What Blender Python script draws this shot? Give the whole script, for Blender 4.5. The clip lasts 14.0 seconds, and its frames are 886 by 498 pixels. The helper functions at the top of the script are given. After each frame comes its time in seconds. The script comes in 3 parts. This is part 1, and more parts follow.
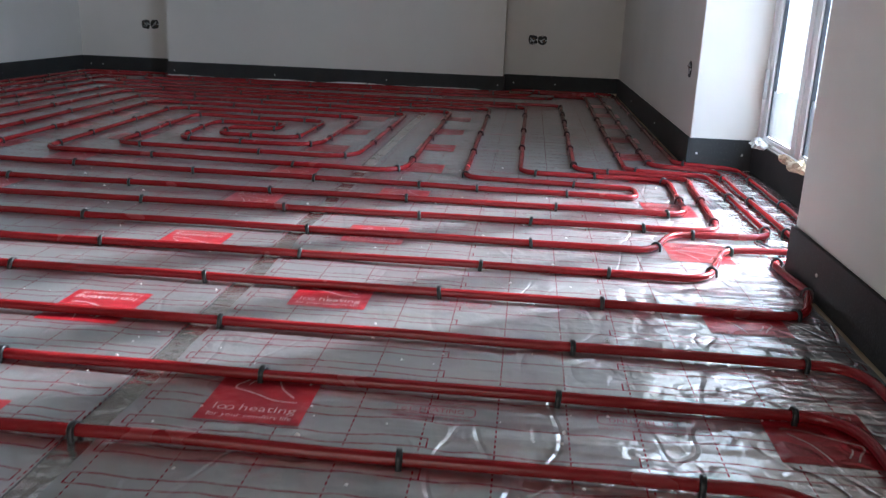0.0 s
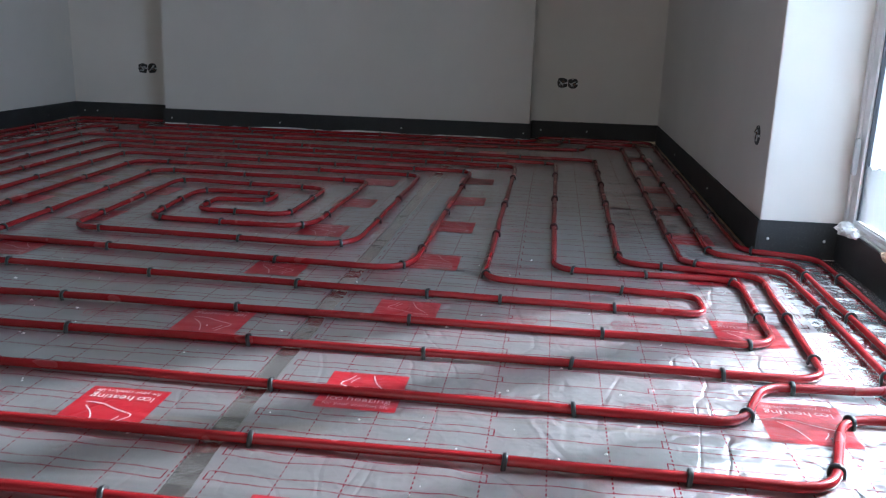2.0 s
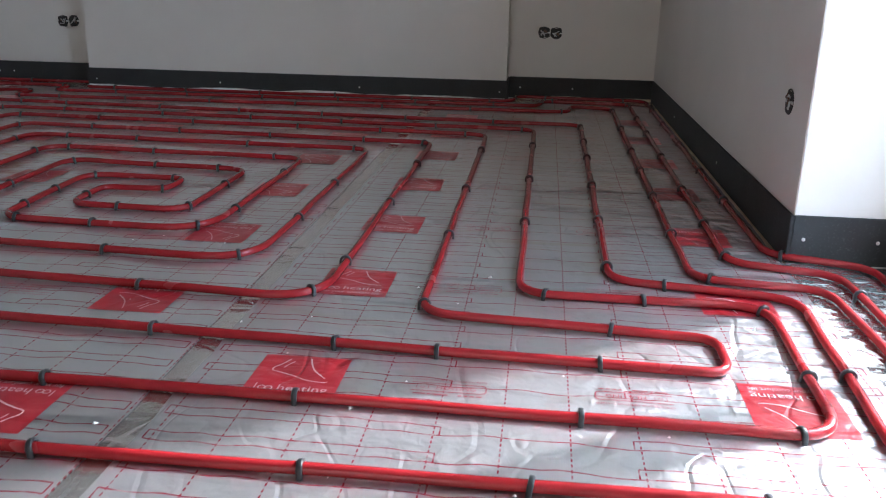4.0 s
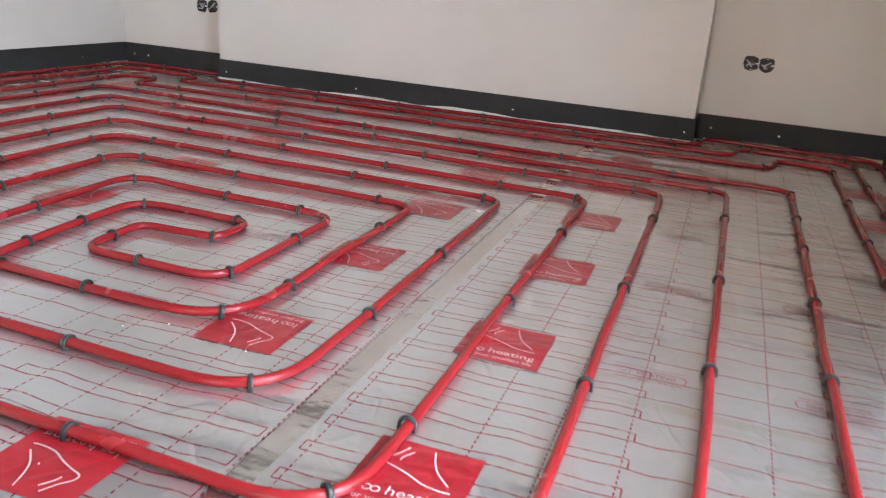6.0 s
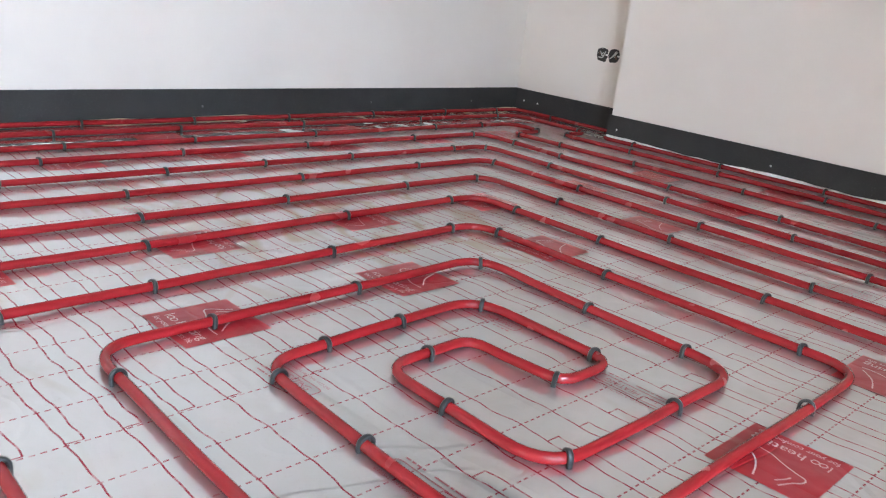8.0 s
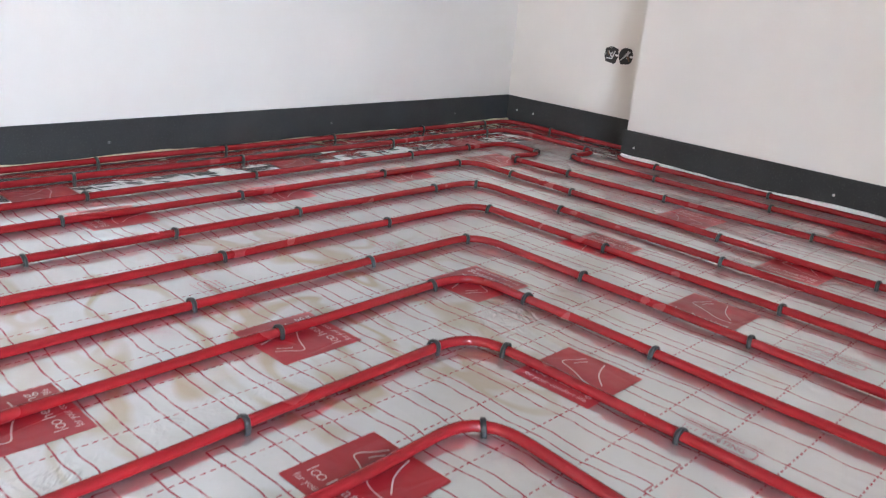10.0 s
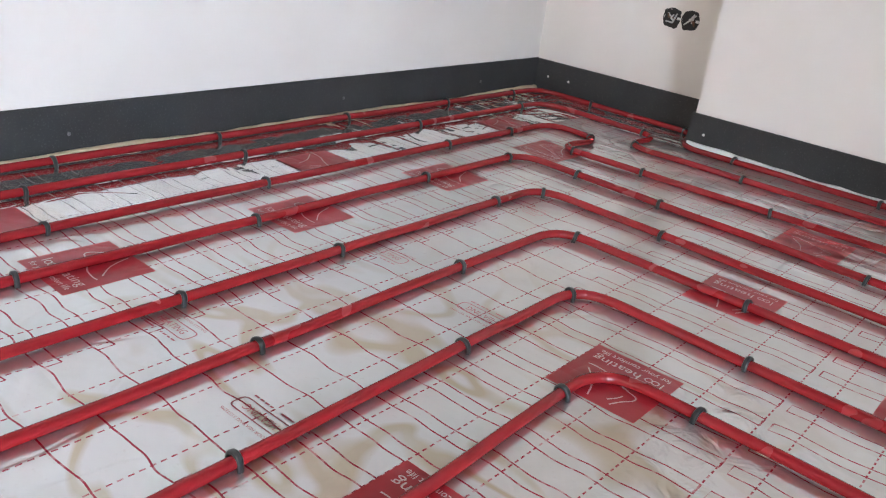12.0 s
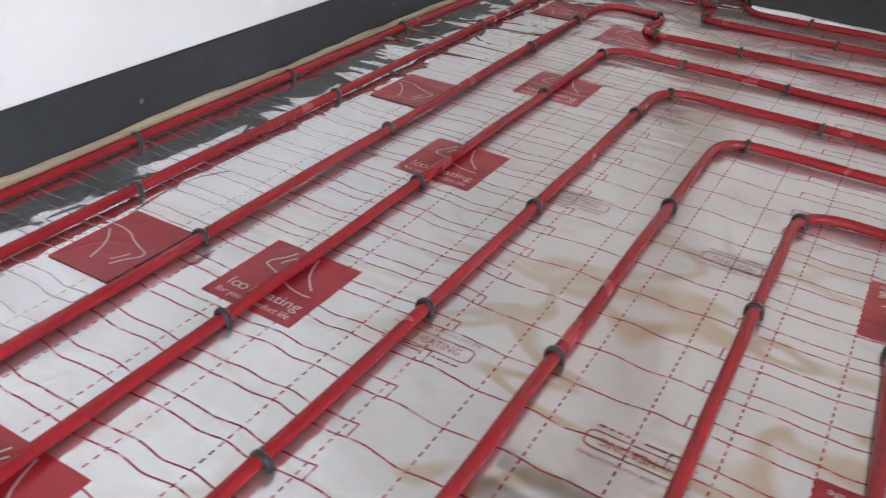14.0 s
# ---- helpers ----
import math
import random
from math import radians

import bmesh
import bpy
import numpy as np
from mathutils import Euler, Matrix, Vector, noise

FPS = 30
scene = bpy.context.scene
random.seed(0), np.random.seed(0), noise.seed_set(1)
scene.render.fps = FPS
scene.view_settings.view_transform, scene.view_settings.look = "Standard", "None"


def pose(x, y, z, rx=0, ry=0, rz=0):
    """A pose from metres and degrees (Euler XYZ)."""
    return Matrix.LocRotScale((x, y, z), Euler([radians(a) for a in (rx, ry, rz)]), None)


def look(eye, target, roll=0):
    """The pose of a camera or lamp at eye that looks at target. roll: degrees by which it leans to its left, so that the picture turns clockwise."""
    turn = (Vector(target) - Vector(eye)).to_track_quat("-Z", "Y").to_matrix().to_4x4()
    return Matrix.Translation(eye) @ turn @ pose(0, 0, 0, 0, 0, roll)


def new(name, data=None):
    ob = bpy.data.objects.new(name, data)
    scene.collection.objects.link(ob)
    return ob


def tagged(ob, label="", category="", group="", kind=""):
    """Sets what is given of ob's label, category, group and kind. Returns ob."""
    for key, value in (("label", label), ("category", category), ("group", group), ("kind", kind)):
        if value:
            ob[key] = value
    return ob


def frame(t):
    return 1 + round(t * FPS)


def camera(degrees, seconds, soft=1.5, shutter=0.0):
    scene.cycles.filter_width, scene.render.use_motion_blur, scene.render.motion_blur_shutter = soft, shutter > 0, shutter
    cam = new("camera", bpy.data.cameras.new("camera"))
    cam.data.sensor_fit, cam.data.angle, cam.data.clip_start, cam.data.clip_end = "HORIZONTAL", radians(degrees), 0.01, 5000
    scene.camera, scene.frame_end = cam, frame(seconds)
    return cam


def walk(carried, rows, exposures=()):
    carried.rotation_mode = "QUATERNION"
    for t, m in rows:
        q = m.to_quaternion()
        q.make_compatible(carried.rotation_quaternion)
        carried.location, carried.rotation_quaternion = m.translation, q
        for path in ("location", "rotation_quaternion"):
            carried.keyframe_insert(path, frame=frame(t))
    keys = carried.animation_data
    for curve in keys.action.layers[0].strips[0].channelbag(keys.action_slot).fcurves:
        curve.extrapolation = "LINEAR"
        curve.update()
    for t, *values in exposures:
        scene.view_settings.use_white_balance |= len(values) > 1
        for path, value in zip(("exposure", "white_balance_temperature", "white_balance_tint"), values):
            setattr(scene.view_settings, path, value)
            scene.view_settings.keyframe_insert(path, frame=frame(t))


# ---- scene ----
cam = camera(55.8, 14.0, soft=1.12, shutter=0.25)
PATH = [
    (0, (-0.673, -0.63, 0.614), (-0.851, 1.282, 0.056), 2.2),
    (0.5, (-0.639, -0.461, 0.631), (-0.877, 1.464, 0.143), 0.8),
    (1, (-0.637, -0.324, 0.696), (-1.004, 1.549, 0.099), 1.1),
    (1.5, (-0.69, -0.136, 0.716), (-0.959, 1.746, 0.094), 1.7),
    (2, (-0.715, 0.02, 0.721), (-0.955, 1.94, 0.215), 1.7),
    (2.2, (-0.722, 0.074, 0.712), (-0.931, 1.999, 0.212), 1.6),
    (4.3, (-0.644, 0.883, 0.684), (-0.865, 2.77, 0.059), 0.9),
    (4.5, (-0.64, 0.969, 0.669), (-0.936, 2.845, 0.04), 0.5),
    (5, (-0.63, 1.185, 0.657), (-1.217, 2.97, -0.028), 1.0),
    (5.5, (-0.651, 1.39, 0.664), (-1.198, 3.197, 0.004), 3.3),
    (6, (-0.745, 1.623, 0.675), (-1.319, 3.435, 0.053), 4.9),
    (6.5, (-0.832, 1.815, 0.653), (-1.693, 3.525, 0.073), 5.1),
    (7, (-0.915, 1.995, 0.639), (-2.106, 3.475, 0.015), 4.0),
    (7.5, (-0.977, 2.12, 0.653), (-2.299, 3.491, 0.043), 5.9),
    (7.7, (-1.037, 2.149, 0.648), (-2.351, 3.532, 0.048), 6.8),
    (9.8, (-1.62, 2.726, 0.658), (-2.914, 4.117, 0.033), 4.0),
    (10, (-1.693, 2.776, 0.674), (-2.97, 4.18, 0.042), 5.3),
    (10.5, (-1.885, 2.855, 0.696), (-3.146, 4.29, 0.104), 6.0),
    (11, (-2.067, 2.937, 0.691), (-3.336, 4.368, 0.108), 6.1),
    (11.5, (-2.213, 3.004, 0.691), (-3.425, 4.446, 0.019), 6.6),
    (12, (-2.353, 3.021, 0.703), (-3.477, 4.48, -0.076), 7.7),
    (12.5, (-2.521, 3.007, 0.742), (-3.528, 4.516, -0.101), 8.3),
    (13, (-2.63, 3.011, 0.752), (-3.578, 4.564, -0.079), 7.3),
    (13.5, (-2.805, 2.99, 0.7), (-3.605, 4.541, -0.278), 5.9),
    (14, (-2.98, 2.911, 0.713), (-3.8, 4.404, -0.335), 3.7),
]
walk(cam, [(t, look(eye, target, roll)) for t, eye, target, roll in PATH],
     [(0.0, 1.17, 6050, 11), (0.6, 1.0, 5950, 10), (2.2, 0.9, 5900, 10), (4.5, 1.75, 6500, 14), (5.5, 2.45, 6950, 17), (6.5, 2.95, 6950, 17), (7.5, 2.87, 6850, 17), (11.0, 3.07, 6750, 17), (14.0, 3.07, 6800, 18)])

# ---- world and light ----
world = bpy.data.worlds.new("sky_world")
scene.world = world
world.use_nodes = True
wn = world.node_tree.nodes
sky = wn.new("ShaderNodeTexSky")
sky.sky_type = "NISHITA"
sky.sun_disc = False
sky.sun_elevation, sky.sun_rotation = radians(35), radians(55.8)
world.node_tree.links.new(sky.outputs[0], wn["Background"].inputs[0])
wn["Background"].inputs[1].default_value = 0.07

sun = new("sun", bpy.data.lights.new("sun", "SUN"))
sun.data.energy, sun.data.angle, sun.data.color = 5.0, radians(2.0), (0.95, 0.975, 1.0)
sun.matrix_world = look((1.3, 2.88, 1.85), (0.3, 2.2, 1.0))


def window_light(name, m, w, h, watts, color):
    ob = new(name, bpy.data.lights.new(name, "AREA"))
    ob.data.shape, ob.data.size, ob.data.size_y, ob.data.energy = "RECTANGLE", w, h, watts
    ob.data.color = color
    ob.matrix_world = m
    return ob


# daylight through the glazed door, and through the window in the wall behind
window_light("daylight_door", look((0.5, 2.2, 1.2), (-1, 2.2, 1.1)), 1.3, 2.0, 24, (0.62, 0.81, 1.0))
window_light("daylight_back", look((-1.6, -3.3, 1.3), (-1.6, 0, 1.2)), 1.9, 1.5, 10.2, (1.0, 0.845, 0.67))


# ---- materials ----
def mat(name, color, rough=0.6, metal=0.0, **more):
    m = bpy.data.materials.new(name)
    m.use_nodes = True
    b = m.node_tree.nodes["Principled BSDF"]
    b.inputs["Base Color"].default_value = (*color, 1)
    b.inputs["Roughness"].default_value = rough
    b.inputs["Metallic"].default_value = metal
    for k, v in more.items():
        b.inputs[k.replace("_", " ")].default_value = v
    return m


class Net:
    """Short hand for wiring one material's nodes."""

    def __init__(self, m):
        self.t = m.node_tree
        self.bsdf = self.t.nodes["Principled BSDF"]

    def node(self, kind, *ins, **props):
        n = self.t.nodes.new(kind)
        for k, v in props.items():
            if k == "operation":
                n.operation = v
            elif k == "blend_type":
                n.blend_type = v
        for i, v in enumerate(ins):
            self.put(n.inputs[i], v)
        return n

    def put(self, sock, v):
        if v is None:
            return
        if isinstance(v, bpy.types.NodeSocket):
            self.t.links.new(v, sock)
        else:
            sock.default_value = v

    def math(self, op, a, b=None, c=None):
        return self.node("ShaderNodeMath", a, b, c, operation=op).outputs[0]

    def where(self):
        return self.node("ShaderNodeNewGeometry").outputs["Position"]

    def noise(self, vec, scale, detail=2.0, rough=0.5, distort=0.0):
        n = self.t.nodes.new("ShaderNodeTexNoise")
        self.put(n.inputs["Vector"], vec)
        n.inputs["Scale"].default_value, n.inputs["Detail"].default_value = scale, detail
        n.inputs["Roughness"].default_value, n.inputs["Distortion"].default_value = rough, distort
        return n.outputs[0]

    def stretch(self, vec, sx, sy, sz, turn=0.0):
        n = self.t.nodes.new("ShaderNodeMapping")
        self.put(n.inputs[0], vec)
        n.inputs["Scale"].default_value = (sx, sy, sz)
        n.inputs["Rotation"].default_value = (0, 0, turn)
        return n.outputs[0]

    def ramp(self, fac, lo, hi, a=0.0, b=1.0):
        n = self.t.nodes.new("ShaderNodeMapRange")
        self.put(n.inputs[0], fac)
        n.inputs[1].default_value, n.inputs[2].default_value = lo, hi
        n.inputs[3].default_value, n.inputs[4].default_value = a, b
        return n.outputs[0]

    def mix(self, fac, a, b):
        n = self.t.nodes.new("ShaderNodeMix")
        n.data_type = "RGBA"
        self.put(n.inputs[0], fac)
        self.put(n.inputs[6], a)
        self.put(n.inputs[7], b)
        return n.outputs[2]

    def bump(self, height, strength, distance, normal=None):
        n = self.t.nodes.new("ShaderNodeBump")
        n.inputs["Strength"].default_value, n.inputs["Distance"].default_value = strength, distance
        self.put(n.inputs["Height"], height)
        if normal is not None:
            self.put(n.inputs["Normal"], normal)
        return n.outputs[0]

    def set(self, **ins):
        for k, v in ins.items():
            self.put(self.bsdf.inputs[k.replace("_", " ")], v)


def plaster_material(name, color):
    m = mat(name, color, 0.85)
    n = Net(m)
    p = n.where()
    blot = n.noise(p, 1.3, 4, 0.6)
    grain = n.noise(p, 45, 3)
    n.set(Base_Color=n.mix(n.ramp(blot, 0.35, 0.7), (*[c * 0.93 for c in color], 1), (*color, 1)),
          Normal=n.bump(grain, 0.25, 0.002, n.bump(n.noise(p, 5, 3), 0.3, 0.006)))
    return m


MAT_WALL = plaster_material("white_plaster", (0.80, 0.762, 0.71))
MAT_REVEAL = plaster_material("reveal_plaster", (0.82, 0.82, 0.81))
# the ceiling is unseen; its dark colour dims what the foil mirrors
MAT_CEILING = plaster_material("darkened_ceiling", (0.30, 0.262, 0.225))


def foam_material():
    m = mat("dark_foam", (0.055, 0.057, 0.06), 0.75)
    n = Net(m)
    p = n.where()
    speck = n.math("MULTIPLY", n.ramp(n.noise(p, 210, 2), 0.6, 0.72), 0.6)
    tone = n.mix(n.noise(p, 8, 4), (0.02, 0.021, 0.022, 1), (0.04, 0.041, 0.042, 1))
    n.set(Base_Color=n.mix(speck, tone, (0.075, 0.076, 0.076, 1)),
          Normal=n.bump(n.noise(p, 160, 2), 0.3, 0.002, n.bump(n.noise(p, 9, 2), 0.3, 0.006)))
    return m


MAT_FOAM = foam_material()


def foil_normal(n, p, swell=0.006, fine=1.0, upturn=0.0):
    """A thin foil that lies nearly flat, with sparse long folds and fine nicks, and trodden loose along the door side."""
    side = n.node("ShaderNodeSeparateXYZ", p).outputs
    loose = n.ramp(n.noise(p, 1.1, 2), 0.38, 0.68, 0.4, 1.2)
    door_side = n.ramp(n.math("ADD", side[0], n.math("MULTIPLY", n.noise(p, 1.6, 1), 0.8)), -1.1, 0.35, 0.0, 2.2)
    door_side = n.math("MULTIPLY", door_side, n.ramp(side[1], 2.6, 3.8, 1.0, 0.45))
    loose = n.math("ADD", n.math("ADD", loose, door_side), n.ramp(side[1], 4.6, 5.4, 0.0, 2.0))
    broad = n.noise(n.stretch(p, 1.0, 1.7, 1, 0.6), 2.8, 1, 0.4, 0.8)
    fold = n.noise(n.stretch(p, 0.45, 2.6, 1, 0.95), 3.2, 1.5, 0.4, 0.9)
    back = n.noise(n.stretch(p, 0.5, 2.4, 1, -0.7), 4.1, 1.5, 0.4, 0.7)
    dent = n.noise(n.stretch(p, 1.5, 0.7, 1, 0.5), 7.5, 1.2, 0.45, 1.2)
    out = n.bump(broad, 1.0, swell)
    if upturn > 0:
        out = n.bump(n.ramp(side[0], -4.232, -3.88, 1.0, 0.0), 1.0, 0.352 * upturn, out)  # the margin rises towards the wall
    out = n.bump(n.math("MULTIPLY", n.ramp(fold, 0.5, 0.76), loose), 1.0, 0.0032, out)
    out = n.bump(n.math("MULTIPLY", n.ramp(back, 0.55, 0.76), loose), 1.0, 0.0018, out)
    out = n.bump(n.math("MULTIPLY", dent, loose), 1.0, 0.0021, out)
    crease = n.math("ABSOLUTE", n.math("SUBTRACT", n.noise(n.stretch(p, 1.3, 0.8, 1, 0.9), 3.4, 1.5, 0.45, 1.2), 0.5))
    out = n.bump(n.math("MULTIPLY", n.ramp(crease, 0.0, 0.035), loose), 0.8, 0.0009, out)
    if fine > 0:
        crumple = n.noise(n.stretch(p, 0.8, 1.4, 1, -0.5), 17, 1, 0.4, 0.8)
        out = n.bump(n.math("MULTIPLY", n.ramp(crumple, 0.4, 0.75), n.math("ADD", n.math("MULTIPLY", loose, 0.35), door_side)), 1.0, 0.0008 * fine, out)
        nick = n.noise(n.stretch(p, 1.2, 0.9, 1, 0.8), 34, 1, 0.5, 0.6)
        out = n.bump(n.math("MULTIPLY", n.ramp(nick, 0.45, 0.8), n.math("ADD", door_side, 0.3)), 1.0, 0.0006 * fine, out)
        # trodden patches along the two seams between the rolls
        near = n.math("MAXIMUM", n.ramp(n.math("ABSOLUTE", n.math("ADD", side[0], 1.27)), 0.05, 0.15, 1.0, 0.0),
                      n.ramp(n.math("ABSOLUTE", n.math("ADD", side[0], 2.65)), 0.04, 0.13, 1.0, 0.0))
        near = n.math("MULTIPLY", near, n.ramp(n.noise(p, 2.3, 2), 0.55, 0.66))
        out = n.bump(n.math("MULTIPLY", n.noise(p, 15, 2, 0.6, 2.2), near), 1.0, 0.007 * fine, out)
    return out


def broad_sheen(n, color, normal, share):
    """The milky plastic skin over the metal: a second, broad lobe beside the mirror-like one."""
    b = n.t.nodes.new("ShaderNodeBsdfPrincipled")
    n.put(b.inputs["Base Color"], color)
    b.inputs["Metallic"].default_value, b.inputs["Roughness"].default_value = 0.75, 0.5
    n.put(b.inputs["Normal"], normal)
    out = n.t.nodes["Material Output"]
    mix = n.t.nodes.new("ShaderNodeMixShader")
    mix.inputs[0].default_value = share
    n.t.links.new(n.bsdf.outputs[0], mix.inputs[1])
    n.t.links.new(b.outputs[0], mix.inputs[2])
    n.t.links.new(mix.outputs[0], out.inputs[0])


LOOP_STEP, LOOP = 0.0825, 0.027


def foil_material(name, left, width, dash_start, dash_step, sheen=0.26, swell=0.006, fine=1.0, strength=1.0, upturn=0.0):
    """Aluminised foil with red print: cross lines, paired into long loops near both edges, and dashed lines along the roll."""
    m = mat(name, (0.83, 0.83, 0.84), 0.2, 1.0)
    n = Net(m)
    p = n.where()
    s = n.node("ShaderNodeSeparateXYZ", p).outputs
    wob = n.math("MULTIPLY", n.math("SUBTRACT", n.noise(n.stretch(p, 1, 0.3, 1), 11, 1), 0.5), 0.024)
    y = n.math("ADD", n.math("ADD", s[1], wob), 10.0)
    u = n.math("ABSOLUTE", n.math("SUBTRACT", s[0], left + width / 2))  # from the roll's middle
    cell = n.math("SUBTRACT", n.math("MODULO", n.math("SUBTRACT", y, 0.019), LOOP_STEP), LOOP_STEP / 2)
    low = n.math("LESS_THAN", n.math("ABSOLUTE", n.math("ADD", cell, LOOP / 2)), 0.0015)
    high = n.math("LESS_THAN", n.math("ABSOLUTE", n.math("SUBTRACT", cell, LOOP / 2)), 0.0015)
    inside = n.math("LESS_THAN", u, width / 2 - 0.012)
    outer = n.math("GREATER_THAN", u, width / 2 - 0.47)
    cross = n.math("MULTIPLY", n.math("ADD", low, n.math("MULTIPLY", high, outer)), inside)
    span = n.math("LESS_THAN", n.math("ABSOLUTE", cell), LOOP / 2)
    end_a = n.math("LESS_THAN", n.math("ABSOLUTE", n.math("SUBTRACT", u, width / 2 - 0.012)), 0.0013)
    end_b = n.math("LESS_THAN", n.math("ABSOLUTE", n.math("SUBTRACT", u, width / 2 - 0.47)), 0.0013)
    ends = n.math("MULTIPLY", n.math("ADD", end_a, end_b), span)
    col = n.math("PINGPONG", n.math("SUBTRACT", s[0], dash_start - 10 * dash_step), dash_step / 2)
    dash = n.math("MULTIPLY", n.math("LESS_THAN", col, 0.0014), n.math("GREATER_THAN", n.math("FRACT", n.math("MULTIPLY", y, 66.0)), 0.42))
    ink = n.math("MINIMUM", n.math("ADD", n.math("ADD", cross, ends), dash), 1.0)
    ink = n.math("MULTIPLY", ink, n.ramp(n.noise(p, 60, 2), 0.25, 0.5, 0.6 * strength, strength))
    dirt = n.ramp(n.noise(p, 3.5, 5, 0.65), 0.5, 0.8)
    stain_and_reflection = n.math("MULTIPLY", n.ramp(n.noise(n.stretch(p, 0.7, 3.0, 1, 0.9), 2.3, 2, 0.5, 1.6), 0.62, 0.72), 0.25)
    # curved brown reflections in one part of the floor, painted into the foil's colour
    reach = n.math("SQRT", n.math("ADD", n.math("POWER", n.math("ADD", s[0], 2.95), 2.0), n.math("POWER", n.math("SUBTRACT", s[1], 3.65), 2.0)))
    brown_arc = n.math("ABSOLUTE", n.math("SUBTRACT", n.noise(n.stretch(p, 1.0, 1.6, 1, 0.5), 2.6, 1.5, 0.45, 1.4), 0.5))
    brown_arc = n.math("MULTIPLY", n.ramp(brown_arc, 0.018, 0.06, 0.7, 0.0), n.ramp(n.noise(p, 5, 2), 0.3, 0.5))
    stain_and_reflection = n.math("MAXIMUM", stain_and_reflection, n.math("MULTIPLY", brown_arc, n.ramp(reach, 0.35, 0.85, 1.0, 0.0)))
    dust = n.ramp(n.noise(p, 90, 3, 0.7), 0.62, 0.72)
    clean = n.mix(n.math("MULTIPLY", dust, 0.35), n.mix(dirt, (0.74, 0.74, 0.75, 1), (0.66, 0.645, 0.625, 1)), (0.62, 0.6, 0.57, 1))
    clean = n.mix(stain_and_reflection, clean, (0.56, 0.42, 0.27, 1))
    color = n.mix(ink, clean, (0.2, 0.008, 0.024, 1))
    bumped = foil_normal(n, p, swell, fine, upturn)
    n.set(Base_Color=color, Metallic=n.ramp(ink, 0, 1, 1.0, 0.2),
          Roughness=n.ramp(n.noise(p, 6, 4, 0.6), 0.3, 0.7, 0.03, 0.1), Normal=bumped)
    broad_sheen(n, color, bumped, sheen)
    return m


def sheet_ink(name, color, metal, rough):
    m = mat(name, color, rough, metal)
    n = Net(m)
    p = n.where()
    n.set(Base_Color=n.mix(n.noise(p, 14, 4), (*[c * 0.85 for c in color], 1), (*color, 1)), Normal=foil_normal(n, p))
    return m


MAT_RED = sheet_ink("red_print", (0.36, 0.015, 0.024), 0.12, 0.28)
MAT_WHITE_INK = sheet_ink("white_print", (0.66, 0.56, 0.55), 0.1, 0.35)
MAT_DARK_INK = sheet_ink("dark_red_print", (0.2, 0.012, 0.028), 0.1, 0.4)
MAT_RIM = sheet_ink("white_rim", (0.90, 0.89, 0.87), 0.0, 0.6)


def bare_foil(name, color, rough, share):
    """Foil with no print on it."""
    m = mat(name, color, rough, 1.0)
    n = Net(m)
    p = n.where()
    shade = n.mix(n.noise(p, 14, 4), (*[c * 0.85 for c in color], 1), (*color, 1))
    bumped = foil_normal(n, p)
    n.set(Base_Color=shade, Normal=bumped)
    broad_sheen(n, shade, bumped, share)
    return m


MAT_TAPE = bare_foil("seam_foil", (0.78, 0.76, 0.73), 0.2, 0.16)


def pipe_material():
    m = mat("red_pipe", (0.34, 0.012, 0.014), 0.3)
    n = Net(m)
    p = n.where()
    n.set(Base_Color=n.mix(n.noise(p, 18, 4), (0.235, 0.0105, 0.0145, 1), (0.272, 0.0135, 0.017, 1)),
          Roughness=n.ramp(n.noise(p, 9, 2), 0.3, 0.7, 0.2, 0.28))
    return m


MAT_PIPE = pipe_material()
MAT_CLIP = mat("dark_clip_plastic", (0.02, 0.023, 0.025), 0.35)
MAT_STUD = mat("pale_nail", (0.75, 0.75, 0.73), 0.4)
MAT_DULL_STUD = mat("dull_nail", (0.12, 0.12, 0.12), 0.5)
MAT_PVC = mat("white_pvc", (0.82, 0.82, 0.82), 0.35)
MAT_SEAL = mat("dark_seal", (0.03, 0.03, 0.035), 0.5)
MAT_BOX = mat("black_box", (0.02, 0.02, 0.02), 0.5)
MAT_WIRE_A = mat("grey_wire", (0.5, 0.5, 0.5), 0.4)
MAT_WIRE_B = mat("brown_wire", (0.12, 0.06, 0.03), 0.4)


def board_material():
    m = mat("insulation_board", (0.62, 0.55, 0.43), 0.9)
    n = Net(m)
    p = n.where()
    n.set(Base_Color=n.mix(n.noise(p, 12, 5, 0.6), (0.60, 0.47, 0.31, 1), (0.76, 0.66, 0.50, 1)), Normal=n.bump(n.noise(p, 70, 3), 0.4, 0.003))
    return m


MAT_BOARD = board_material()

# ---- builders ----


def part(name, bm, material, parent=None, label=""):
    me = bpy.data.meshes.new(name)
    bm.to_mesh(me)
    bm.free()
    if material:
        me.materials.append(material)
    ob = new(name, me)
    if parent:
        ob.parent = parent
    if label:
        ob["label"] = label
    return ob


def box(bm, x0, x1, y0, y1, z0, z1, bevel=0.0):
    r = bmesh.ops.create_cube(bm, size=1.0, matrix=Matrix.Translation(((x0 + x1) / 2, (y0 + y1) / 2, (z0 + z1) / 2)) @ Matrix.Diagonal((x1 - x0, y1 - y0, z1 - z0, 1)))
    if bevel:
        es = {e for v in r["verts"] for e in v.link_edges}
        bmesh.ops.bevel(bm, geom=list(es), offset=bevel, segments=2, affect="EDGES")
    return bm


def block(name, dims, material, parent=None, bevel=0.0, label=""):
    return part(name, box(bmesh.new(), *dims, bevel), material, parent, label)


def setting(ob, label, category):
    return tagged(ob, label, category, kind="structure")


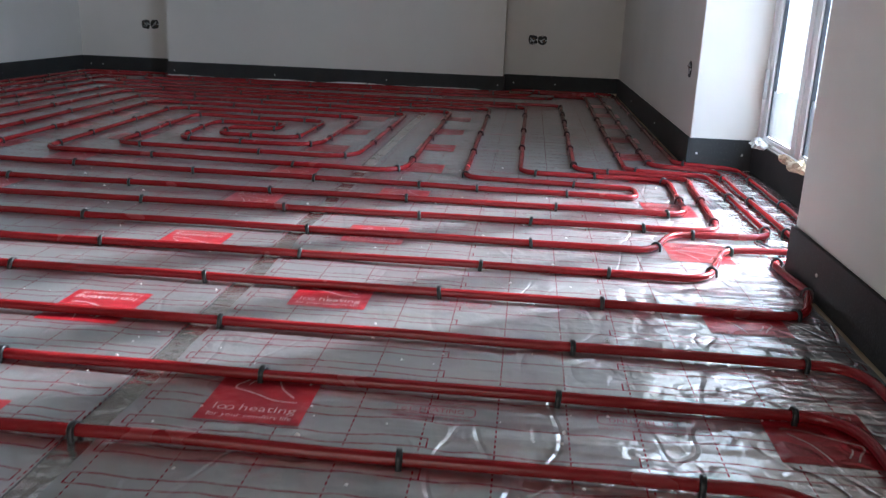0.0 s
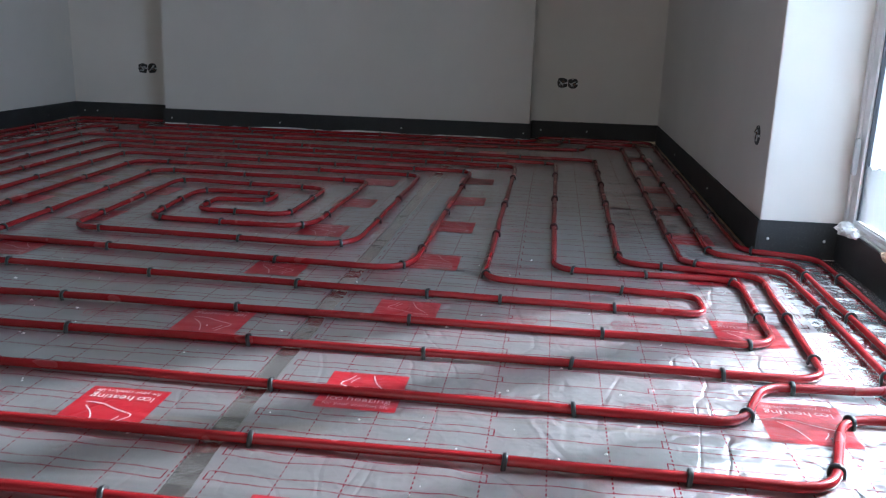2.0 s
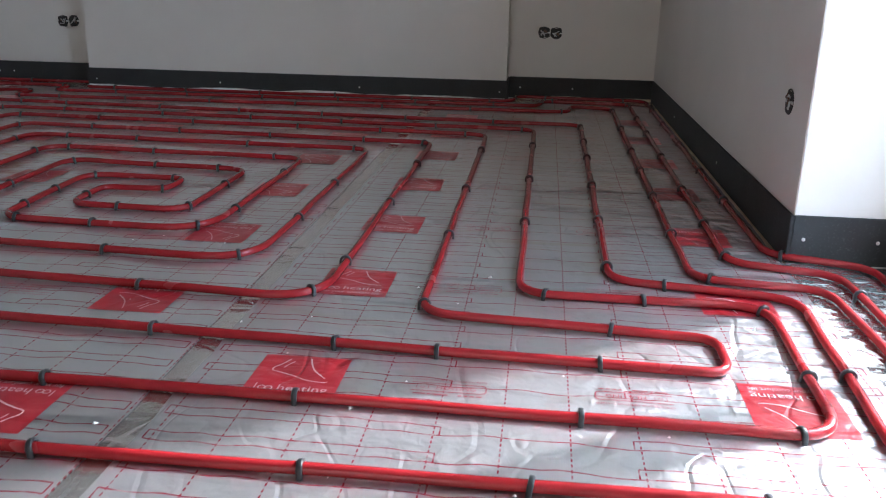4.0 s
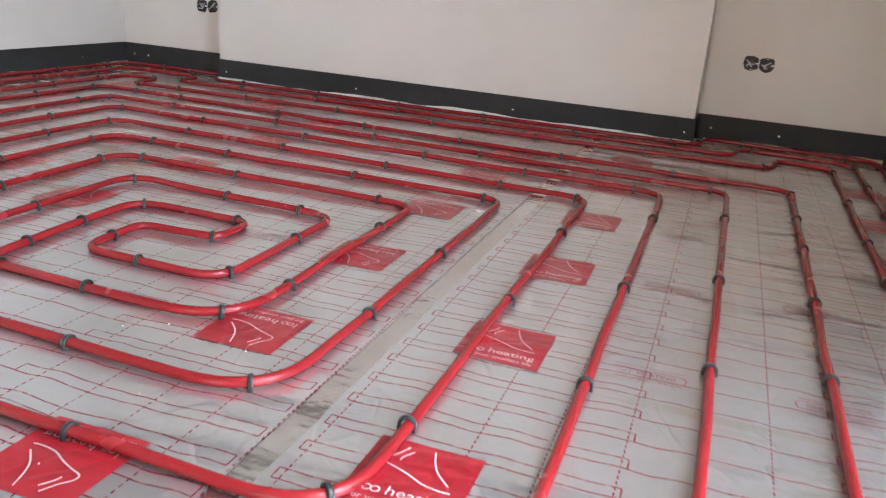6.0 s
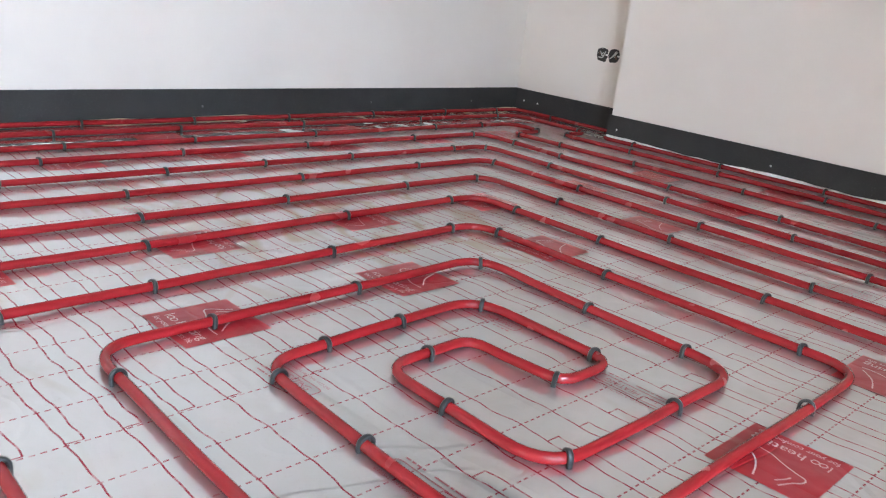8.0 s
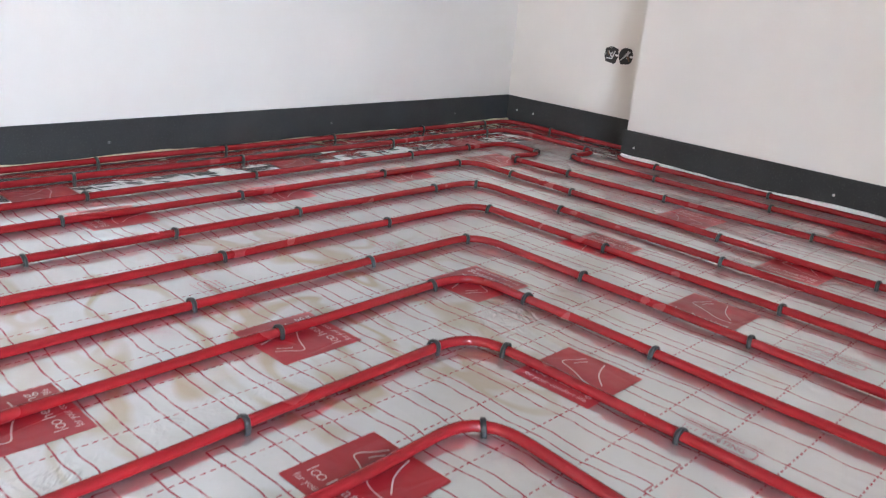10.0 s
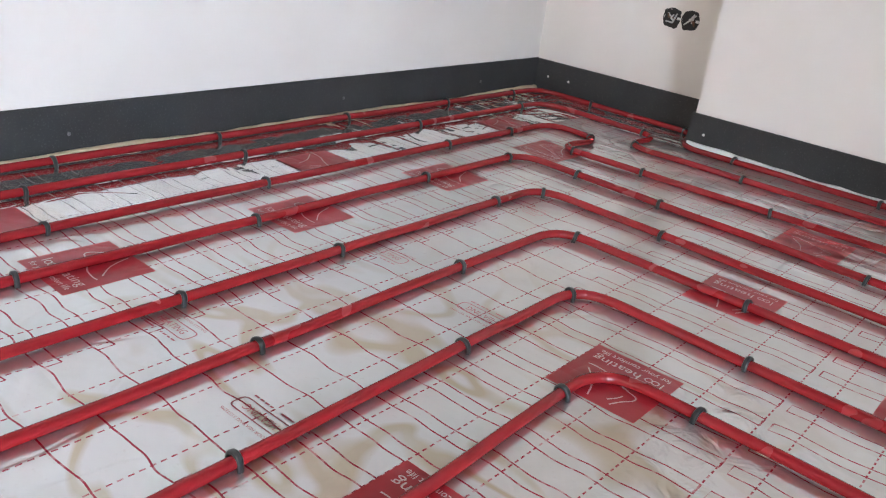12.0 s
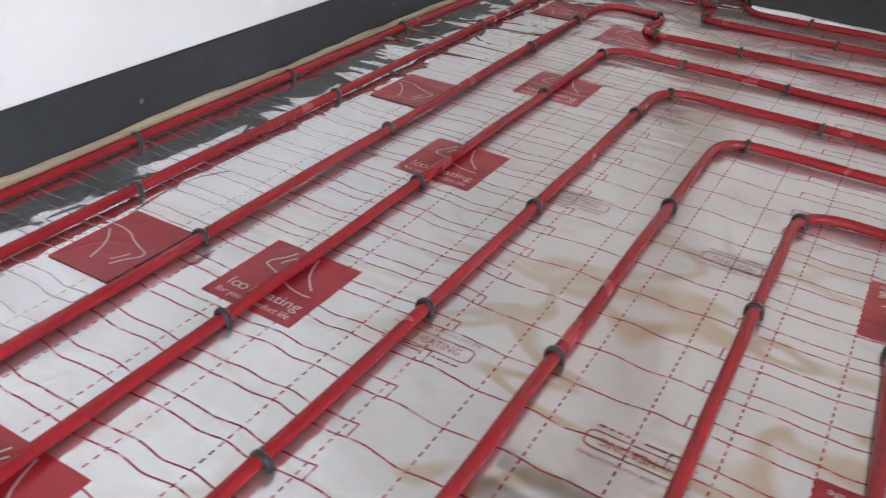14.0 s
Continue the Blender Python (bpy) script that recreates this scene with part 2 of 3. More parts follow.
def thing(name, label, category, group="", at=(0, 0, 0)):
    ob = new(name)
    ob.location = at
    return tagged(ob, label, category, group)


def foil_height(x, y):
    """The loose lie of the foil over the boards, in metres."""
    rim = max(0.0, 1 - min(x + 4.27, 5.97 - y, 0.7) / 0.7)
    ruck = 0.007 * rim * noise.noise((x * 4.5 + y * 1.3, y * 1.7 - x * 1.2, 7.0))
    return 0.0022 * noise.noise((x * 3.1, y * 2.3, 0.3)) + 0.001 * noise.noise((x * 11, y * 7, 4.0)) + ruck


# ---- the room ----
X_LEFT, X_RIGHT, Y_FAR, Y_BREAST, Y_BACK, Z_TOP = -4.286, 0.012, 5.997, 5.772, -3.2, 2.6
BREAST_L, BREAST_R = -3.47, -0.868
NICHE_0, NICHE_1, NICHE_X = 1.47, 2.94, 0.275
STRIP, FOAM = 0.122, 0.009

setting(block("floor", (X_LEFT - 0.3, 0.9, Y_BACK - 0.3, Y_FAR + 0.3, -0.16, -0.009), MAT_BOARD), "pale insulation boards under the heating foil", "floor")
setting(block("ceiling", (X_LEFT - 0.3, 0.9, Y_BACK - 0.3, Y_FAR + 0.3, Z_TOP, Z_TOP + 0.2), MAT_CEILING), "plain unseen ceiling, coloured dark to dim its reflection in the foil", "ceiling")
wall_label = "bare white plastered wall with faint blotches"
setting(block("wall_west", (X_LEFT - 0.25, X_LEFT, Y_BACK - 0.25, Y_FAR + 0.25, -0.1, Z_TOP + 0.02), MAT_WALL), wall_label, "wall")
setting(block("wall_north", (X_LEFT, X_RIGHT, Y_FAR, Y_FAR + 0.25, -0.1, Z_TOP + 0.02), MAT_WALL), wall_label, "wall")
setting(block("chimney_breast", (BREAST_L, BREAST_R, Y_BREAST, Y_FAR - 0.001, -0.1, Z_TOP + 0.02), MAT_WALL, None, 0.003), "broad white plastered chimney breast standing proud of the wall", "wall")
setting(block("wall_east_far", (X_RIGHT, 0.46, NICHE_1, Y_FAR + 0.25, -0.1, Z_TOP + 0.02), MAT_WALL, None, 0.003), wall_label, "wall")
setting(block("wall_east_near", (X_RIGHT, 0.46, Y_BACK - 0.25, NICHE_0, -0.1, Z_TOP + 0.02), MAT_WALL, None, 0.003), wall_label, "wall")
setting(block("lintel", (X_RIGHT + 0.002, 0.458, NICHE_0, NICHE_1, 2.35, Z_TOP + 0.02), MAT_WALL), "white plastered lintel over the glazed door", "wall")
for nm, x0, x1, z0, z1 in (("wall_south_a", X_LEFT, -2.6, -0.1, Z_TOP + 0.02), ("wall_south_b", -0.6, X_RIGHT, -0.1, Z_TOP + 0.02),
                           ("wall_south_c", -2.6, -0.6, -0.1, 0.5), ("wall_south_d", -2.6, -0.6, 2.1, Z_TOP + 0.02)):
    setting(block(nm, (x0, x1, Y_BACK - 0.25, Y_BACK, z0, z1), MAT_WALL), wall_label, "wall")


def edge_strip(name, x0, x1, y0, y1, lift=0.0):
    return setting(block(name, (x0, x1, y0, y1, -0.003, STRIP + lift), MAT_FOAM, None, 0.002), "dark grey foam edging strip along the foot of the wall", "edging strip")


edge_strip("edge_strip_west", X_LEFT, X_LEFT + FOAM, Y_BACK, Y_FAR, 0.003)
edge_strip("edge_strip_north_a", X_LEFT + FOAM, BREAST_L - FOAM, Y_FAR - FOAM, Y_FAR, 0.002)
edge_strip("edge_strip_breast_side_a", BREAST_L - FOAM, BREAST_L, Y_BREAST, Y_FAR)
edge_strip("edge_strip_breast", BREAST_L - FOAM, BREAST_R + FOAM, Y_BREAST - FOAM, Y_BREAST)
edge_strip("edge_strip_breast_side_b", BREAST_R, BREAST_R + FOAM, Y_BREAST, Y_FAR)
edge_strip("edge_strip_north_b", BREAST_R + FOAM, X_RIGHT - FOAM, Y_FAR - FOAM, Y_FAR, 0.002)
edge_strip("edge_strip_east_far", X_RIGHT - FOAM, X_RIGHT, NICHE_1 - FOAM, Y_FAR, 0.003)
edge_strip("edge_strip_niche_far", X_RIGHT, NICHE_X, NICHE_1 - FOAM, NICHE_1, 0.003)
edge_strip("edge_strip_niche", NICHE_X - FOAM, NICHE_X, NICHE_0 + FOAM, NICHE_1 - FOAM)
edge_strip("edge_strip_niche_near", X_RIGHT, NICHE_X, NICHE_0, NICHE_0 + FOAM)
edge_strip("edge_strip_east_near", X_RIGHT - FOAM, X_RIGHT, Y_BACK, NICHE_0 + FOAM)



def board_edge(name, a, b, across, label, base=0.007):
    """The uneven upturned rim of the boards that shows between the foil and the edging strip. a, b: its ends along the strip; across: towards the room."""
    bm = bmesh.new()
    a, b, across = Vector((*a, 0)), Vector((*b, 0)), Vector((*across, 0))
    n = max(8, int((b - a).length / 0.03))
    rows = []
    for i in range(n + 1):
        p = a.lerp(b, i / n)
        h = max(0.002, base + 0.018 * noise.noise((p.x * 2.3, p.y * 2.3, 6.0)) + 0.004 * noise.noise((p.x * 15, p.y * 15, 1.0)))
        rows.append([bm.verts.new(p + Vector((0, 0, -0.006))), bm.verts.new(p + Vector((0, 0, h))), bm.verts.new(p + across * 0.012 + Vector((0, 0, h * 0.95))),
                     bm.verts.new(p + across * 0.022 + Vector((0, 0, -0.006)))])
    for r, q in zip(rows, rows[1:]):
        for k in range(3):
            bm.faces.new((r[k], q[k], q[k + 1], r[k + 1]))
    bmesh.ops.recalc_face_normals(bm, faces=bm.faces)
    return setting(part(name, bm, MAT_BOARD), label, "board edge")


edge_label = "uneven pale board edge showing beside the dark foam strip"
board_edge("board_edge_west", (X_LEFT + FOAM, Y_BACK), (X_LEFT + FOAM, Y_FAR - FOAM), (1, 0), edge_label)
white_edge = board_edge("board_edge_breast", (BREAST_L, Y_BREAST - FOAM), (BREAST_R, Y_BREAST - FOAM), (0, -1), edge_label, 0.019)
white_edge.data.materials[0] = MAT_RIM
board_edge("board_edge_north", (BREAST_R + 0.05, Y_FAR - FOAM), (X_RIGHT - FOAM, Y_FAR - FOAM), (0, -1), edge_label)

# ---- glazed door in the niche ----
door = setting(thing("window_1", "", ""), "white plastic glazed balcony door, glass hazed by protective film", "window")
MAT_GLASS = mat("hazy_glass", (0.95, 0.97, 1.0), 0.0, 0.0, Transmission_Weight=1.0, IOR=1.45)
block("window_sill", (NICHE_X, 0.5, NICHE_0, NICHE_1, -0.1, 0.11), MAT_BOARD, door)
FX0, FX1 = NICHE_X + 0.004, NICHE_X + 0.074
MAT_FILM = mat("clear_film", (0.80, 0.86, 0.90), 0.45, 0.0, Transmission_Weight=0.7, IOR=1.1)


def film_mesh(y0, y1, x):
    """A thin creased sheet with a torn upper edge."""
    bm = bmesh.new()
    rows = []
    for i in range(25):
        y = y0 + (y1 - y0) * i / 24
        top = 0.345 + 0.03 * noise.noise((y * 7, 3.0, 1.0)) + 0.008 * noise.noise((y * 40, 1.0, 2.0))
        col = []
        for j in range(11):
            z = 0.16 + (top - 0.16) * j / 10
            col.append(bm.verts.new((x - 0.004 * abs(noise.noise((y * 14, z * 11, 5.0))), y, z)))
        rows.append(col)
    for a, b in zip(rows, rows[1:]):
        for j in range(10):
            bm.faces.new((a[j], b[j], b[j + 1], a[j + 1])).smooth = True
    return bm


for nm, y0, y1, z0, z1 in (("frame_jamb", NICHE_1 - 0.03, NICHE_1, 0.11, 2.35), ("frame_jamb", NICHE_0, NICHE_0 + 0.03, 0.11, 2.35),
                           ("frame_head", NICHE_0 + 0.03, NICHE_1 - 0.03, 2.3, 2.35), ("frame_foot", NICHE_0 + 0.03, NICHE_1 - 0.03, 0.11, 0.128)):
    block(nm, (FX0, FX1, y0, y1, z0, z1), MAT_PVC, door, 0.006)
for y0, y1 in ((2.445, NICHE_1 - 0.03), (1.95, 2.441), (NICHE_0 + 0.03, 1.946)):
    leaf = new("door_leaf")
    leaf.parent = door
    for nm, a, b, z0, z1 in (("stile", y0, y0 + 0.06, 0.135, 2.3), ("stile", y1 - 0.06, y1, 0.135, 2.3),
                             ("rail", y0 + 0.06, y1 - 0.06, 0.135, 0.158), ("rail", y0 + 0.06, y1 - 0.06, 2.23, 2.3)):
        block(nm, (FX0 + 0.006, FX1 - 0.016, a, b, z0, z1), MAT_PVC, leaf, 0.006)
    for a, b in ((y0 + 0.06, y0 + 0.066), (y1 - 0.066, y1 - 0.06)):
        block("glazing_seal", (FX0 + 0.012, FX0 + 0.03, a, b, 0.158, 2.23), MAT_SEAL, leaf, 0.0, "dark rubber glazing seal")
    g = block("pane", (FX0 + 0.02, FX0 + 0.026, y0 + 0.058, y1 - 0.058, 0.156, 2.232), MAT_GLASS, leaf)
    g.visible_shadow = False
    film = part("protective_film", film_mesh(y0 + 0.062, y1 - 0.062, FX0 + 0.017), MAT_FILM, leaf, "torn hazy protective film left on the foot of the glass")
    film.visible_shadow = False

# ---- foil rolls ----


def foil_sheet(x0, x1, y0, y1, material, lift):
    bm = bmesh.new()
    nx, ny = max(2, int((x1 - x0) / 0.018)), int((y1 - y0) / 0.022)
    rows = []
    for j in range(ny + 1):
        y = y0 + (y1 - y0) * j / ny
        row = []
        for i in range(nx + 1):
            x = x0 + (x1 - x0) * i / nx
            ragged = 0.006 * noise.noise((x * 9, y * 9, 2.0))
            row.append(bm.verts.new((x + (ragged if i in (0, nx) else 0), y + (ragged if j in (0, ny) else 0), foil_height(x, y) + lift)))
        rows.append(row)
    for j in range(ny):
        for i in range(nx):
            bm.faces.new((rows[j][i], rows[j][i + 1], rows[j + 1][i + 1], rows[j + 1][i])).smooth = True
    return part("foil_sheet", bm, material)


# each roll: left edge, width, far end, one dashed line, step of the dashed lines
ROLLS = ((-1.257, 1.247, 5.735, -0.797, 0.109), (-2.62, 1.318, 5.725, -1.41, 0.105), (-3.885, 1.275, 5.735, -3.628, 0.1005), (-4.240, 0.360, 5.965, -4.03, 0.105))
foils = []
for k, (x0, width, far, dash0, dash_step) in enumerate(ROLLS):
    whole = width if k < 3 else 1.257
    ob = foil_sheet(x0, x0 + width, Y_BACK + 0.02, far, foil_material("printed_foil", x0 + width - whole, whole, dash0, dash_step, 0.12 if k == 3 else 0.34, 0.014 if k == 3 else 0.006, 0.0 if k == 3 else 1.0, 0.25 if k == 3 else 1.0, 0.06 if k == 3 else 0.0), (0.0, 0.0, 0.0006, -0.0009)[k])
    tagged(ob, "crumpled silver heating foil printed with fine red lines" if k < 3 else "narrow strip of silver printed foil beside the wall", "foil sheet", "foil rolls on the floor")
    foils.append(ob)
for x0, x1, y0, far in ((-0.85, -0.0, 5.70, 5.965), (-3.9, -3.485, 5.70, 5.955), (-0.03, 0.285, NICHE_0 + 0.02, NICHE_1 - 0.02)):
    ob = foil_sheet(x0, x1, y0, far, foil_material("printed_foil", -1.257, 1.257, -0.797, 0.109, 0.25, 0.015), -0.001)
    tagged(ob, "small silver foil piece filling a recess", "foil sheet", "foil rolls on the floor")
tape = foil_sheet(-1.325, -1.24, Y_BACK + 0.02, 5.70, MAT_TAPE, -0.0012)
tape.name = "seam_foil"
tagged(tape, "dull grey bare foil strip showing between two rolls", "foil strip")


def on_foil(bm, lift):
    for v in bm.verts:
        v.co.z = foil_height(v.co.x, v.co.y) + lift
    return bm


def grid_patch(x0, x1, y0, y1, n=7):
    bm = bmesh.new()
    bmesh.ops.create_grid(bm, x_segments=n, y_segments=n, size=0.5, matrix=Matrix.Translation(((x0 + x1) / 2, (y0 + y1) / 2, 0)) @ Matrix.Diagonal((x1 - x0, y1 - y0, 1, 1)))
    for f in bm.faces:
        f.smooth = True
    return bm


def letters(body, size, width):
    """The built-in font's letters as a flat mesh, fitted to a width: points about their middle, and faces."""
    cu = bpy.data.curves.new("letters", "FONT")
    cu.body, cu.size, cu.resolution_u, cu.align_x, cu.align_y = body, size, 2, "CENTER", "CENTER"
    tmp = bpy.data.objects.new("letters", cu)
    scene.collection.objects.link(tmp)
    bpy.context.view_layer.update()
    me = bpy.data.meshes.new_from_object(tmp.evaluated_get(bpy.context.evaluated_depsgraph_get()))
    pts = [(v.co.x, v.co.y) for v in me.vertices]
    faces = [tuple(p.vertices) for p in me.polygons]
    wide = max(p[0] for p in pts) - min(p[0] for p in pts)
    bpy.data.objects.remove(tmp)
    return [(x * width / wide, y) for x, y in pts], faces


def bars(sizes, height, gap):
    """A row of plain upright bars about the middle."""
    pts, faces = [], []
    x = -(sum(w for w, h in sizes) + gap * (len(sizes) - 1)) / 2
    for w, h in sizes:
        if h > 0:
            n = len(pts)
            pts += [(x, -height / 2), (x + w, -height / 2), (x + w, height * (h - 0.5)), (x, height * (h - 0.5))]
            faces.append((n, n + 1, n + 2, n + 3))
        x += w + gap
    return pts, faces


def stroke(ctrl, half):
    """A hand-drawn stroke of some width through a few points."""
    p = [Vector(c) for c in ctrl]
    way = []
    for a in range(len(p) - 1):
        p0, p1, p2, p3 = p[max(a - 1, 0)], p[a], p[a + 1], p[min(a + 2, len(p) - 1)]
        for q in range(4):
            t = q / 4
            way.append(0.5 * (2 * p1 + (p2 - p0) * t + (2 * p0 - 5 * p1 + 4 * p2 - p3) * t * t + (3 * p1 - p0 - 3 * p2 + p3) * t ** 3))
    way.append(p[-1])
    pts, faces = [], []
    for i, c in enumerate(way):
        d = (way[min(i + 1, len(way) - 1)] - way[max(i - 1, 0)]).normalized()
        side = Vector((-d.y, d.x)) * half
        pts += [tuple(c + side), tuple(c - side)]
        if i:
            n = len(pts) - 4
            faces.append((n, n + 1, n + 3, n + 2))
    return pts, faces


def print_on(name, shapes, x, y, flip, lift, material, parent):
    """Lays flat shapes, given with their own offsets, on the foil; flip: turned half round."""
    bm = bmesh.new()
    s = -1 if flip else 1
    for (pts, faces), ox, oy in shapes:
        vs = []
        for px, py in pts:
            wx, wy = x + s * (px + ox), y + s * (py + oy)
            vs.append(bm.verts.new((wx, wy, foil_height(wx, wy) + lift)))
        for f in faces:
            try:
                bm.faces.new([vs[i] for i in f])
            except ValueError:
                pass
    bm.normal_update()
    for f in bm.faces:
        if f.normal.z < 0:
            f.normal_flip()
    return part(name, bm, material, parent)


LABEL_W, LABEL_H, LABEL_STEP = 0.165, 0.176, 0.5065
SLOGAN = letters("for your comfort life", 0.018, 0.134)
SYSTEMS = letters("UNDERFLOOR HEATING SYSTEMS", 0.0085, 0.135)


def ring(r, half, n=12):
    """A thin plain ring about its middle."""
    pts = [(q * math.cos(2 * math.pi * k / n), q * math.sin(2 * math.pi * k / n)) for k in range(n) for q in (r - half, r + half)]
    return pts, [(2 * k, 2 * k + 1, (2 * k + 3) % (2 * n), (2 * k + 2) % (2 * n)) for k in range(n)]


def emblem_row(pattern, step, tall, half):
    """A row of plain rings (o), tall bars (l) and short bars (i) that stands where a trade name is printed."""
    x, out = -step * (len(pattern) - 1) / 2, []
    for c in pattern:
        if c == "o":
            out.append((ring(tall * 0.3, half), x, -tall * 0.2))
        elif c == "l":
            out.append((stroke([(0, -tall / 2), (0, 0), (0, tall / 2)], half), x, 0))
        elif c == "i":
            out.append((stroke([(0, -tall / 2), (0, 0), (0, tall * 0.1)], half), x, 0))
        x += step
    return out


WORD = letters("heating", 0.029, 0.089)
WORD_SMALL = letters("HEATING", 0.0205, 0.07)
NAME_ROW = [(q, a - 0.050, b) for q, a, b in emblem_row("loo", 0.0125, 0.021, 0.0011)] + [(WORD, 0.022, -0.001)]
NAME_SMALL = [(q, a - 0.046, b) for q, a, b in emblem_row("lol", 0.0105, 0.0115, 0.0007)] + [(WORD_SMALL, 0.014, 0)]
TINY = bars([(0.022, 1), (0.006, 1), (0.028, 1), (0.012, 0), (0.006, 1), (0.008, 1), (0.008, 1), (0.01, 1)], 0.0036, 0.003)
LOGO = [stroke([(-0.030, 0.072), (-0.040, 0.050), (-0.051, 0.034), (-0.050, 0.021), (-0.032, 0.014), (-0.008, 0.004), (0.018, -0.010), (0.045, -0.015), (0.060, -0.014)], 0.0014),
        stroke([(0.008, 0.076), (0.016, 0.050), (0.028, 0.026), (0.052, 0.0)], 0.0014), stroke([(-0.020, 0.062), (-0.030, 0.045), (-0.033, 0.034)], 0.0013)]
FRAME_BOX = [stroke([(-0.066, 0.015), (-0.02, 0.015), (0.03, 0.015), (0.058, 0.015), (0.066, 0.010), (0.067, 0.0), (0.066, -0.010), (0.058, -0.015), (0.03, -0.015), (-0.02, -0.015), (-0.066, -0.015)], 0.0012)]


def printed_label(x, y0, flip, foil, width=LABEL_W):
    """A red printed square with its white drawing and lettering."""
    square = part("printed_label", on_foil(grid_patch(x - width / 2, x + width / 2, y0, y0 + LABEL_H), 0.0008), MAT_RED, foil, "red printed square with white drawing and lettering")
    if width == LABEL_W:
        print_on("lettering", [(SLOGAN, 0, -0.070)] + [(q, a, b - 0.043) for q, a, b in NAME_ROW] + [(q, 0, 0) for q in LOGO], x, y0 + LABEL_H / 2, flip, 0.0016, MAT_WHITE_INK, square)
    else:
        print_on("drawing", [(q, 0, -0.02) for q in LOGO], x, y0 + LABEL_H / 2, flip, 0.0016, MAT_WHITE_INK, square)


def printed_stamp(x, y, flip, foil):
    """A small dark red stamp in a rounded frame."""
    print_on("printed_stamp", NAME_SMALL + [(SYSTEMS, 0, 0.028), (TINY, 0, -0.026)] + [(q, 0, 0) for q in FRAME_BOX], x, y, flip, 0.0012, MAT_DARK_INK, foil)


for x, stamp, flip, phase, k in ((-1.066, -0.79, 0, 0.98, 0), (-0.192, -0.465, 1, 0.995, 0), (-1.522, -1.80, 1, 0.811, 1), (-2.42, -2.15, 0, 0.84, 1),
                                 (-2.842, -3.11, 1, 0.532, 2), (-3.686, -3.43, 0, 0.580, 2)):
    for j in range(-2, 10):
        y0 = phase + LABEL_STEP * j
        if y0 + LABEL_H < 5.72:
            printed_label(x, y0, flip, foils[k])
            printed_stamp(stamp, y0 + LABEL_H / 2, flip, foils[k])
for j in range(5):
    printed_label(-3.957, 1.84 + 0.857 * j, 1, foils[3], 0.13)

# ---- heating pipes ----
PIPE_R = 0.0098


def rounded(points, radius):
    """The way through the points, with its corners rounded; a point may carry a radius of its own. Also the stretches' ends."""
    out = []
    pts = [Vector(p[:2]) for p in points]
    for i, p in enumerate(pts):
        if i in (0, len(pts) - 1):
            out.append(p)
            continue
        r = points[i][2] if len(points[i]) > 2 else radius
        a, b = (pts[i - 1] - p), (pts[i + 1] - p)
        half = a.angle(b) / 2
        cut = min(r / math.tan(half), a.length * 0.49, b.length * 0.49)
        s, e = p + a.normalized() * cut, p + b.normalized() * cut
        for q in range(9):
            t = q / 8
            out.append(s * (1 - t) ** 2 + p * 2 * t * (1 - t) + e * t ** 2)
    return out


def along(points, step):
    """Even steps along a way."""
    out, left = [points[0]], 0.0
    for a, b in zip(points, points[1:]):
        d = (b - a).length
        if d < 1e-6:
            continue
        s = step - left
        while s <= d:
            out.append(a.lerp(b, s / d))
            s += step
        left = d - (s - step)
    return out


def pipe_mesh(way, radius):
    bm = bmesh.new()
    rings = []
    n = 12
    for i, p in enumerate(way):
        d = (way[min(i + 1, len(way) - 1)] - way[max(i - 1, 0)]).normalized()
        side = Vector((-d.y, d.x, 0))
        wob = side * 0.004 * noise.noise((p.x * 4, p.y * 4, 8.0))
        z = radius + 0.0015 + 0.002 * noise.noise((p.x * 3, p.y * 3, 3.0))
        c = Vector((p.x, p.y, z)) + wob
        rings.append([bm.verts.new(c + side * radius * math.cos(2 * math.pi * k / n) + Vector((0, 0, radius * math.sin(2 * math.pi * k / n)))) for k in range(n)])
    for a, b in zip(rings, rings[1:]):
        for k in range(n):
            bm.faces.new((a[k], a[(k + 1) % n], b[(k + 1) % n], b[k])).smooth = True
    bm.faces.new(rings[0])
    bm.faces.new(rings[-1][::-1])
    return bm


# the inner arm, from the middle of the double spiral outwards
ARM_A = [(-2.0, 3.32), (-1.87, 3.33, 0.05), (-1.87, 3.48, 0.05), (-2.235, 3.49), (-2.205, 2.93), (-1.565, 2.895, 0.16), (-1.565, 3.90), (-2.645, 3.925),
         (-2.59, 2.52), (-1.12, 2.445, 0.14), (-1.115, 4.32), (-3.07, 4.41), (-3.03, 2.0), (-0.15, 1.99), (-0.13, 2.555), (-0.685, 2.55), (-0.68, 4.75),
         (-3.475, 4.86), (-3.455, 1.56), (-0.32, 1.545), (-0.24, 1.735), (0.05, 1.755), (0.04, 2.69), (-0.27, 2.72), (-0.262, 5.52),
         (-0.5, 5.6), (-0.5, 5.36), (-3.70, 5.27), (-3.635, 5.475), (-3.866, 5.50), (-3.856, 1.1), (-0.06, 1.095), (0.0, 1.28), (-0.03, 1.52), (0.2, 1.58), (0.2, 2.88), (-0.042, 2.95), (-0.042, 5.90),
         (-0.80, 5.93), (-0.83, 5.71), (-3.47, 5.712), (-3.52, 5.93), (-4.222, 5.94), (-4.228, 0.62), (-0.13, 0.62), (-0.1, -2.9)]
